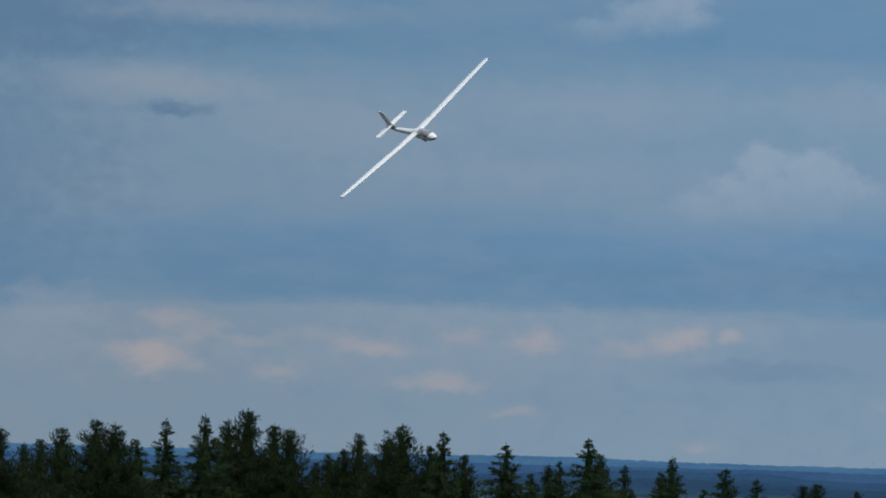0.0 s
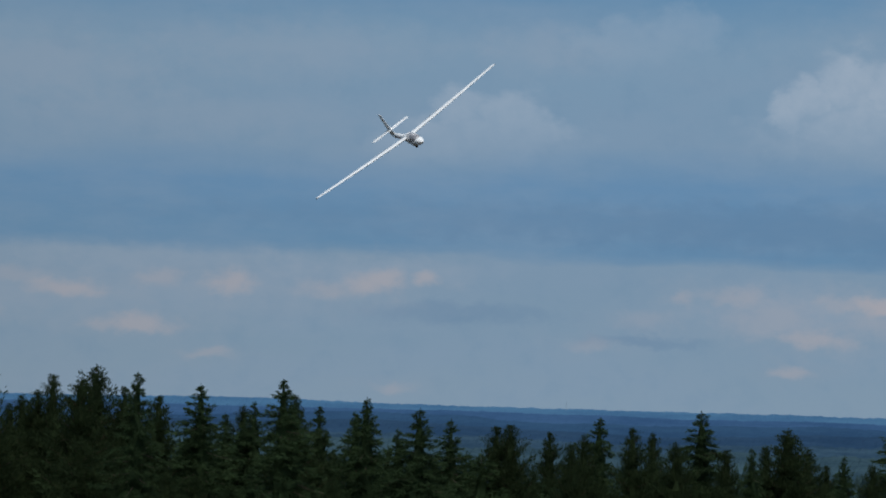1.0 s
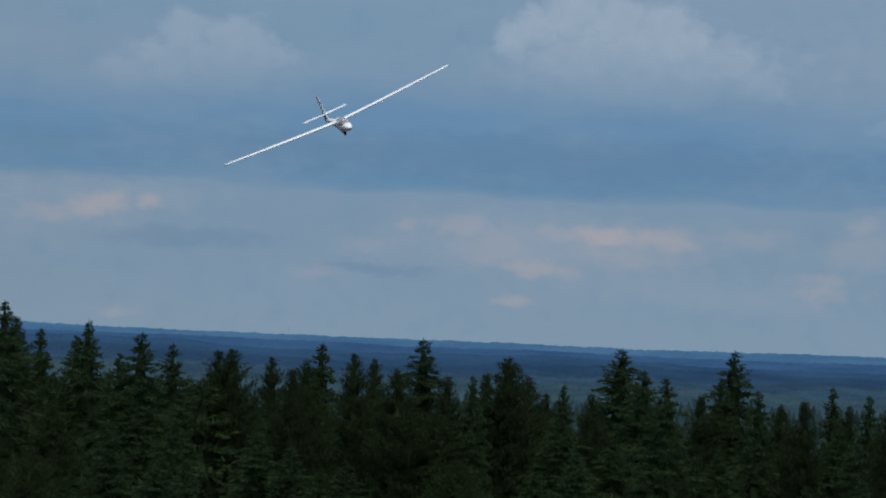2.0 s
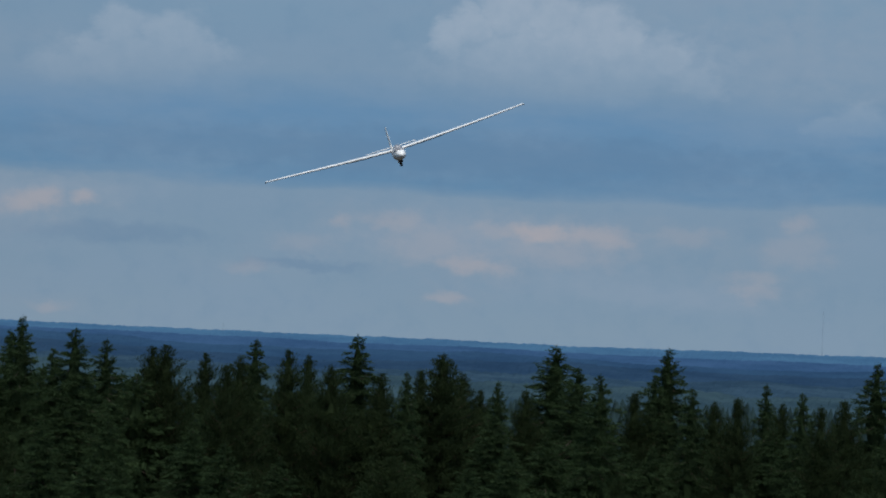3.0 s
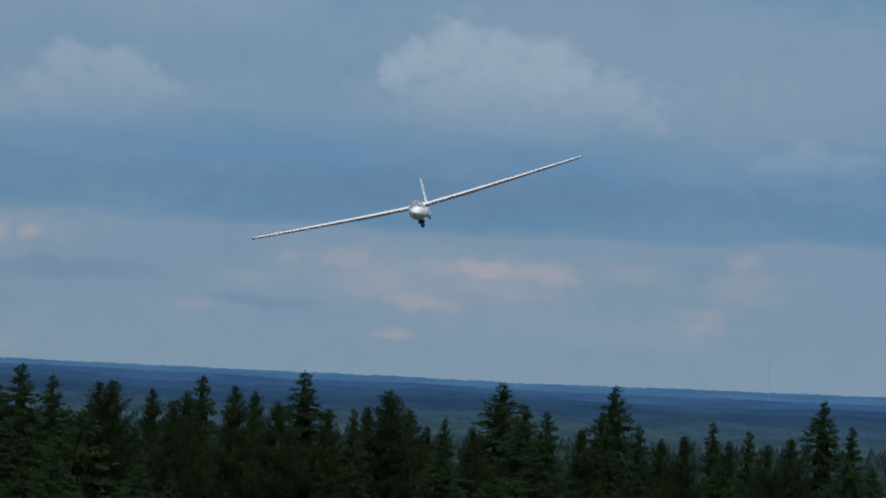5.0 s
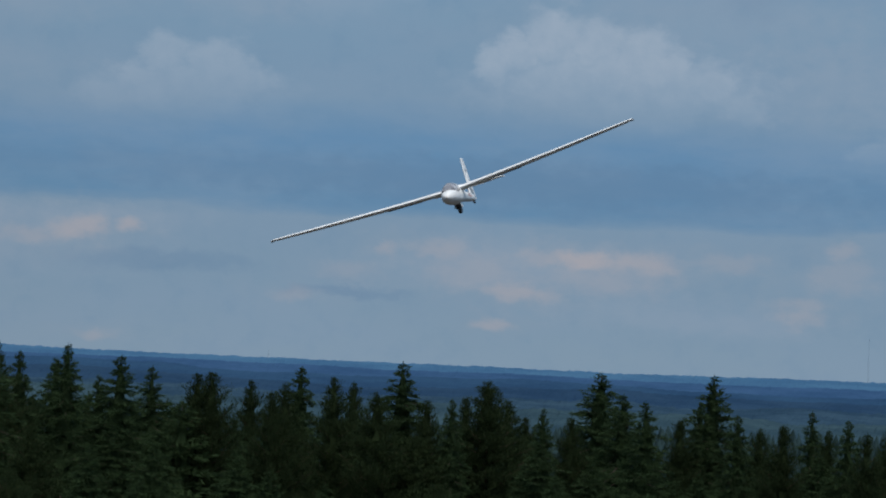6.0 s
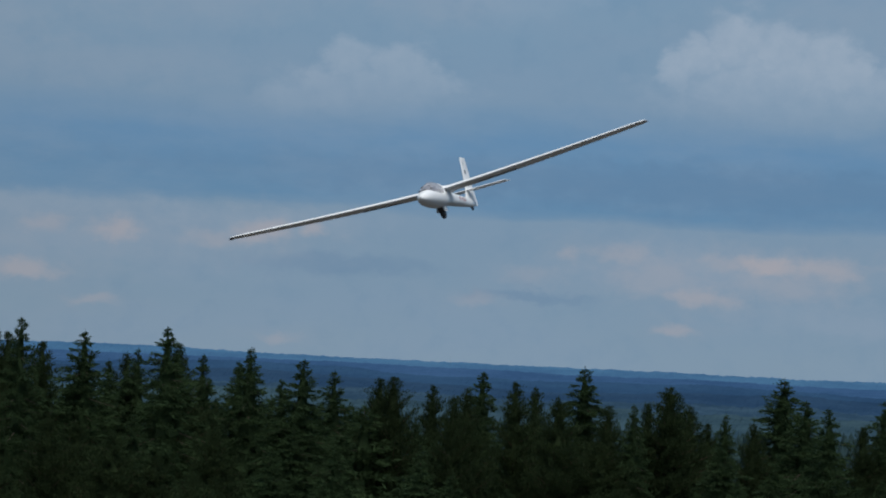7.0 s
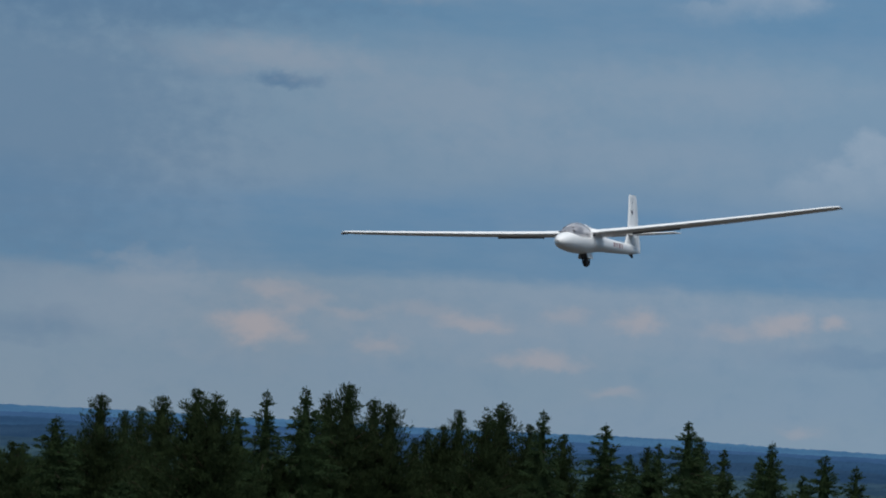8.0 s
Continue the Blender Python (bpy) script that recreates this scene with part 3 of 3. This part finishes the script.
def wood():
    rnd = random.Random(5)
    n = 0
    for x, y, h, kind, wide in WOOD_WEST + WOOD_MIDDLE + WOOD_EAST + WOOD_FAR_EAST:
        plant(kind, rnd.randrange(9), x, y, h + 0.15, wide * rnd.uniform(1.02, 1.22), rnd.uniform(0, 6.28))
    # the wood goes on between and behind them, and lower in front
    for row, (count, r0, r1, drop0, drop1) in enumerate(((46, 330, 380, 0.05, 0.4), (32, 288, 322, 0.2, 0.8), (32, 266, 290, 0.7, 1.5), (20, 248, 268, 1.3, 2.2))):
        for k in range(count):
            a = -21.5 + 31.5 * (k + rnd.uniform(0.0, 1.0)) / count
            r = rnd.uniform(r0, r1)
            gap = -0.95 + 0.62 * min(max((-2.0 - a) / 9.0, 0), 1)
            e = gap - rnd.uniform(drop0, drop1)
            x, y = r * math.sin(radians(a)), r * math.cos(radians(a))
            h = EYE.z + r * math.tan(radians(e)) - ground_height(x, y)
            plant("p" if rnd.random() < (0.8 if a < -7 else 0.25) else "s", rnd.randrange(9), x, y, max(h, 7.0), rnd.uniform(1.15, 1.6), rnd.uniform(0, 6.28))
    # thick growth behind the taller western trees
    for k in range(34):
        a = -20.5 + 16.0 * (k + rnd.uniform(0.0, 1.0)) / 34
        r = rnd.uniform(318, 345)
        x, y = r * math.sin(radians(a)), r * math.cos(radians(a))
        e = -0.36 - 0.5 * max(0.0, (a + 9.0) / 5.0) * 0.6 - rnd.uniform(0.0, 0.3)
        plant("y", rnd.randrange(9), x, y, EYE.z + r * math.tan(radians(e)) - ground_height(x, y), rnd.uniform(0.8, 1.1), rnd.uniform(0, 6.28))
    # young growth among the trunks
    for k in range(64):
        a = radians(-21.0 + 30.5 * (k + rnd.uniform(0.0, 1.0)) / 64)
        r = rnd.uniform(296, 372)
        x, y = r * math.sin(a), r * math.cos(a)
        plant("y", rnd.randrange(9), x, y, rnd.uniform(9.0, 14.5), rnd.uniform(1.0, 1.4), rnd.uniform(0, 6.28))


wood()


# ---- glider ----
def glider():
    """A white single-seat sailplane; +y is forward, the wing's middle is the origin."""
    g = new("glider")
    tagged(g, "white sailplane with long slender wings and lowered dark wheel", "glider")

    def ring(y, z, w, up, down, flat=2.3):
        pts = []
        for k in range(28):
            a = 2 * math.pi * k / 28
            c, s = math.cos(a), math.sin(a)
            q = lambda v: math.copysign(abs(v) ** (2 / flat), v)
            pts.append((w * q(c), y, z + (up if s > 0 else down) * q(s)))
        return pts

    body = [(2.707, -0.44, 0.012, 0.012, 0.012), (2.69, -0.44, 0.06, 0.055, 0.055), (2.62, -0.44, 0.125, 0.11, 0.11), (2.48, -0.43, 0.195, 0.17, 0.165),
            (2.25, -0.42, 0.26, 0.23, 0.22), (1.95, -0.41, 0.305, 0.27, 0.26), (1.6, -0.40, 0.33, 0.265, 0.29), (1.1, -0.39, 0.345, 0.255, 0.31),
            (0.62, -0.38, 0.345, 0.27, 0.31), (0.50, -0.37, 0.34, 0.51, 0.31), (0.2, -0.35, 0.33, 0.48, 0.31), (-0.3, -0.33, 0.29, 0.43, 0.28),
            (-0.9, -0.31, 0.235, 0.28, 0.235), (-1.6, -0.30, 0.21, 0.215, 0.215), (-2.5, -0.29, 0.175, 0.185, 0.195), (-3.4, -0.28, 0.145, 0.165, 0.178),
            (-4.3, -0.27, 0.1, 0.14, 0.155), (-4.85, -0.26, 0.045, 0.10, 0.11), (-5.1, -0.25, 0.02, 0.06, 0.06)]
    fuselage = part("fuselage", loft([ring(*s) for s in body]), WHITE, g, "glossy white fuselage with a rounded nose")
    # cabin under the canopy
    part("cockpit_lining", box((0.5, 1.35, 0.02), (0, 1.27, -0.122), 0.008), CABIN, g, "dark grey cockpit lining")
    part("instrument_panel", box((0.34, 0.05, 0.16), (0, 1.72, -0.06), 0.02, (-20, 0, 0)), SEAM, g)
    part("headrest", box((0.2, 0.07, 0.16), (0, 0.72, -0.02), 0.03), CABIN, g)
    hood = [(2.06, 0.11, -0.168, -0.138), (1.98, 0.215, -0.205, -0.10), (1.85, 0.262, -0.235, -0.02), (1.63, 0.298, -0.27, 0.075), (1.33, 0.312, -0.275, 0.155),
            (1.0, 0.317, -0.275, 0.19), (0.72, 0.313, -0.265, 0.18), (0.48, 0.303, -0.25, 0.15)]
    arcs = [[(w * math.cos(math.pi * k / 16), y, z0 + (z1 - z0) * math.sin(math.pi * k / 16) ** 0.85) for k in range(17)] for y, w, z0, z1 in hood]
    canopy = part("canopy", loft(arcs, caps=False, closed=False), CANOPY, g, "grey tinted canopy with a thin frame")
    canopy.visible_shadow = False
    part("canopy_frame", tube([(-0.307, 0.53, -0.24)] + [(0.31 * math.cos(math.pi * k / 16), 0.53, -0.24 + 0.395 * math.sin(math.pi * k / 16) ** 0.85) for k in range(16, -1, -1)][1:],
                              [0.016] * 17, 6), WHITE, canopy)
    for s in (1, -1):
        part("air_vent", box((0.015, 0.16, 0.06), (s * 0.338, 0.42, -0.16), 0.006), SEAM, fuselage, "dark vent slot")

    chord = lambda x: 1.12 - 0.035 * x if x < 4.0 else 0.98 - 0.08 * (x - 4.0)
    lead = lambda x: 0.42 - 0.006 * x
    rise = lambda x: -0.08 + 0.395 * (x / 7.5) ** 1.25
    for s in (1, -1):
        mk = lambda xs, lo, hi: [foil(s * x, lead(x), rise(x), chord(x), 0.16 - 0.005 * x, radians(2.4), lo, hi) for x in xs]
        bm = loft(mk((0.0, 0.5, 1.3, 2.1, 3.0, 3.9), 0.0, 1.0))
        outer = loft(mk((3.9, 5.0, 6.1, 7.1), 0.0, 0.765))
        me = bpy.data.meshes.new("outer")
        outer.to_mesh(me), outer.free()
        bm.from_mesh(me)
        bpy.data.meshes.remove(me)
        wing = part("wing", bm, WHITE, g, "long white tapered wing, grey underneath in shade")
        part("aileron", loft(mk((3.93, 5.0, 6.1, 7.07), 0.785, 0.998)), WHITE_FABRIC, wing)
        tip = [foil(s * x, lead(7.1) - d, rise(x), c, 0.12, radians(2.4)) for x, c, d in ((7.1, chord(7.1), 0.0), (7.3, chord(7.1) * 0.93, 0.02), (7.42, chord(7.1) * 0.78, 0.07), (7.5, chord(7.1) * 0.5, 0.17))]
        part("wing_tip", loft(tip), WHITE, wing)
        part("tip_skid", loft([foil(s * x, lead(7.1) - 0.16, rise(x) - z, c, 0.2) for x, c, z in ((7.36, 0.36, 0.0), (7.46, 0.4, 0.035), (7.53, 0.34, 0.05))]), GREY, wing, "dark grey wing tip block")
        part("root_fairing", loft([foil(s * x, lead(0) + d, rise(0.3) + z, c, t, radians(3.0)) for x, d, c, t, z in ((0.2, 0.1, 1.35, 0.2, -0.01), (0.36, 0.05, 1.18, 0.165, 0.0), (0.5, 0.005, 1.03, 0.151, 0.003))]), WHITE, wing)
        part("upper_seam", box((1.42, 0.025, 0.006), (s * 2.05, lead(2) - chord(2) * 0.55, rise(2) + 0.083 * chord(2)), 0.0, (0, s * -2.4, 0)), SEAM, wing, "thin closed airbrake slot")
        brake = part("airbrake", box((1.42, 0.022, 0.08), (0, 0, 0), 0.004), BRAKE, wing, "dark metal airbrake plate under the wing")
        BRAKES.append((brake, s))
        part("tailplane", loft([foil(s * x, -3.98 - 0.06 * x, 0.168, 0.52 - 0.07 * x, 0.10) for x in (0.0, 0.7, 1.38, 1.44)]
                               ), WHITE, g, "white straight tailplane")
        part("elevator", loft([foil(s * x, -3.98 - 0.06 * x - (0.535 - 0.07 * x), 0.168, 0.28 - 0.03 * x, 0.13) for x in (0.09, 0.7, 1.40, 1.481)]), WHITE_FABRIC, g)
        for k, (w, h) in enumerate(((0.2, 0.13), (0.13, 0.12), (0.2, 0.14), (0.12, 0.13))):
            part("registration_bar", box((0.012, w, h), (s * (0.189 - 0.0105 * k), -2.05 - 0.29 * k, -0.27), 0.003, (0, 0, s * -2.3)), RED, fuselage, "faded red registration bar")
        part("gear_door", box((0.012, 0.5, 0.17), (s * 0.13, 0.22, -0.73), 0.005, (0, s * -14, 0)), WHITE, g)

    up = lambda y, z, c, t, lo, hi: [Vector((p.z, p.y, z)) for p in foil(0, y, 0, c, t, 0.0, lo, hi)]
    stations = [(-3.6, -0.34, 1.68), (-3.7, -0.15, 1.62), (-3.95, 0.12, 1.3), (-4.08, 0.4, 1.09), (-4.2, 0.9, 0.92), (-4.28, 1.3, 0.78)]
    fin = part("fin", loft([up(y, z, c, 0.085, 0.0, 0.6) for y, z, c in stations] + [up(-4.34, 1.39, 0.66, 0.06, 0.0, 0.6)]), WHITE, g, "upright white fin with small dark marks")
    part("rudder", loft([up(y, z, c, 0.085, 0.615, 0.998) for y, z, c in stations] + [up(-4.34, 1.395, 0.66, 0.06, 0.615, 0.998)]), WHITE_FABRIC, g)
    for s in (1, -1):
        for z, y, a, b in ((0.86, -4.45, 0.2, 0.05), (0.86, -4.45, 0.06, 0.16)):
            part("emblem_bar", box((0.006, a, b), (s * 0.039, y, z), 0.002), DARKMARK, fin, "small dark emblem")
        oval = bmesh.new()
        for i in range(16):
            a0, a1 = 2 * math.pi * i / 16, 2 * math.pi * (i + 1) / 16
            q = [oval.verts.new((s * 0.033, -4.5 + 0.06 * r * math.cos(a), 1.2 + 0.085 * r * math.sin(a))) for r, a in ((1, a0), (1, a1), (0.72, a1), (0.72, a0))]
            oval.faces.new(q)
        bmesh.ops.solidify(oval, geom=oval.faces[:], thickness=0.006)
        part("oval_mark", oval, DARKMARK, fin, "dark oval outline mark")

    # wheel on its leg, tail skid
    rings = []
    for k in range(28):
        a = 2 * math.pi * k / 28
        rings.append([(0.075 * math.cos(b), 0.178 + (0.155 + 0.068 * math.sin(b)) * math.cos(a), -0.826 + (0.155 + 0.068 * math.sin(b)) * math.sin(a)) for b in (2 * math.pi * j / 12 for j in range(12))])
    tyre = loft(rings + [rings[0]], caps=False)
    bmesh.ops.remove_doubles(tyre, verts=tyre.verts, dist=1e-4)
    gear = part("landing_gear_leg", tube([(0, 0.5, -0.6), (0, 0.36, -0.72), (0, 0.2, -0.8)], [0.11, 0.09, 0.06], 10), LEG, g, "dark landing gear leg")
    part("tyre", tyre, RUBBER, gear, "black rubber tyre")
    part("rim", tube([(-0.07, 0.178, -0.826), (-0.03, 0.178, -0.826), (0.03, 0.178, -0.826), (0.07, 0.178, -0.826)], [0.08, 0.1, 0.1, 0.08], 16), BRAKE, gear)
    for s in (1, -1):
        part("fork_arm", tube([(s * 0.1, 0.42, -0.64), (s * 0.1, 0.178, -0.826)], [0.028, 0.022], 8), LEG, gear)
    part("tail_skid", tube([(0, -4.2, -0.39), (0, -4.36, -0.45), (0, -4.45, -0.5)], [0.05, 0.048, 0.034], 8), RUBBER, g, "dark rubber tail skid")
    part("pitot_tube", tube([(0, 2.70, -0.44), (0, 2.84, -0.44)], [0.012, 0.009], 8), GREY, fuselage)
    return g


BRAKES = []
GLIDER = glider()


# ---- small things ----
def mast(x, y, height, name_label):
    """A thin lattice mast on the far ridge."""
    m = new("radio_mast")
    m.location = (x, y, 0)
    tagged(m, name_label, "mast")
    foot = 18.0
    for k in range(3):
        a = k * 2.094
        part("mast_leg", tube([(0.9 * math.cos(a), 0.9 * math.sin(a), foot - 16), (0.35 * math.cos(a), 0.35 * math.sin(a), foot + height)], [0.12, 0.08], 5), MAST, m)
    for k in range(9):
        z = foot + height * (k + 0.5) / 9
        part("mast_brace", box((1.3 - 0.08 * k, 0.12, 0.12), (0, 0, z)), MAST, m)


mast(4640 * math.sin(radians(6.07)), 4640 * math.cos(radians(6.07)), 60.0, "thin grey lattice mast on the far ridge, paled with painted haze")
mast(4640 * math.sin(radians(-3.42)), 4640 * math.cos(radians(-3.42)), 12.5, "short grey mast on the far ridge, paled with painted haze")


def sapling(x, y, height):
    """A young birch on the slope before the wood."""
    rnd = random.Random(8)
    t = new("birch_sapling")
    t.location = (x, y, ground_height(x, y))
    tagged(t, "slender birch sapling with yellow-green leaves", "sapling")
    part("stem", tube([(0, 0, -0.1), (0.03, 0, height * 0.4), (-0.02, 0.02, height * 0.75), (0.03, 0, height)], [0.014, 0.011, 0.007, 0.003], 6), TWIG, t)
    leaf = None
    for k in range(46):
        u = k / 45
        z = height * (0.35 + 0.66 * u)
        a, le = k * 2.4, (0.025 + 0.1 * (1 - u)) * rnd.uniform(0.5, 1.1)
        p = Vector((le * math.cos(a), le * math.sin(a), z + 0.03))
        if leaf is None:
            verts = [(0, 0, 0), (0.026, 0.02, 0.004), (0.03, 0.045, 0.002), (0.016, 0.07, -0.004), (0, 0.09, -0.01), (-0.016, 0.07, -0.004), (-0.03, 0.045, 0.002), (-0.026, 0.02, 0.004),
                     (0, 0.03, -0.006), (0, 0.06, -0.01)]
            faces = [(0, 1, 8), (1, 2, 8), (2, 9, 8), (2, 3, 9), (3, 4, 9), (4, 5, 9), (5, 6, 9), (6, 8, 9), (6, 7, 8), (7, 0, 8)]
            leaf = mesh_object("leaf", verts, faces, LEAF, t)
            ob = leaf
        else:
            ob = new("leaf", leaf.data)
            ob.parent = t
        ob.matrix_basis = Matrix.LocRotScale(p, Euler((rnd.uniform(0.8, 1.5), rnd.uniform(-0.4, 0.4), a - math.pi / 2 + rnd.uniform(-0.6, 0.6))), [rnd.uniform(0.95, 1.6) * (1.15 - 0.4 * u)] * 3)


sapling(40 * math.sin(radians(-13.22)), 40 * math.cos(radians(-13.22)), 1.36)


# ---- what moves ----
def flight(x, y, z, heading, pitch, bank):
    """The glider's pose: place from the camera's foot point, heading to the left of +y, nose up, right wing down, in degrees."""
    return pose(x, y, EYE.z + z, 0, 0, heading) @ pose(0, 0, 0, pitch, 0, 0) @ pose(0, 0, 0, 0, bank, 0)


def motions():
    walk(GLIDER, [
        (0.0, flight(-48.38, 254.22, 23.28, -144.84, -8.1, 45.52)), (0.5, flight(-35.44, 247.39, 20.36, -152.74, -7.99, 43.22)),
        (1.0, flight(-25.23, 237.81, 17.83, -159.2, -6.39, 39.16)), (1.5, flight(-16.76, 227.98, 15.27, -162.23, -6.33, 32.57)),
        (2.8, flight(-4.1, 203.9, 10.78, -174.86, -1.96, 20.76)), (3.0, flight(-2.8, 200.2, 10.43, -176.31, -1.35, 19.61)),
        (3.5, flight(-0.38, 189.69, 9.34, -178.88, -0.67, 17.76)), (4.0, flight(1.11, 178.2, 8.48, -181.47, -0.04, 16.67)),
        (4.2, flight(1.45, 174.3, 8.24, -182.45, -0.38, 16.2)), (5.5, flight(0.24, 149.95, 7.23, -187.42, -1.33, 17.02)),
        (6.0, flight(-1.46, 140.6, 6.86, -188.48, -1.6, 20.48)), (6.5, flight(-4.35, 130.45, 6.33, -190.27, -1.54, 19.37)),
        (7.0, flight(-7.95, 121.73, 5.79, -190.78, -0.38, 17.35)), (7.2, flight(-9.9, 118.0, 5.79, -190.64, -0.05, 15.65)),
        (7.5, flight(-12.78, 111.65, 5.87, -188.73, 0.01, 7.26)), (8.0, flight(-17.49, 102.5, 5.9, -188.01, -0.3, 4.69)),
    ])
    for brake, s in BRAKES:
        shut, half, out_ = (pose(s * 2.05, -0.12, d - 0.025, 0, s * -2.4, 0) for d in (-0.015, -0.033, -0.05))
        walk(brake, [(0.0, shut), (5.3, shut), (6.0, half), (7.2, half), (7.8, out_), (8.0, out_)])


motions()
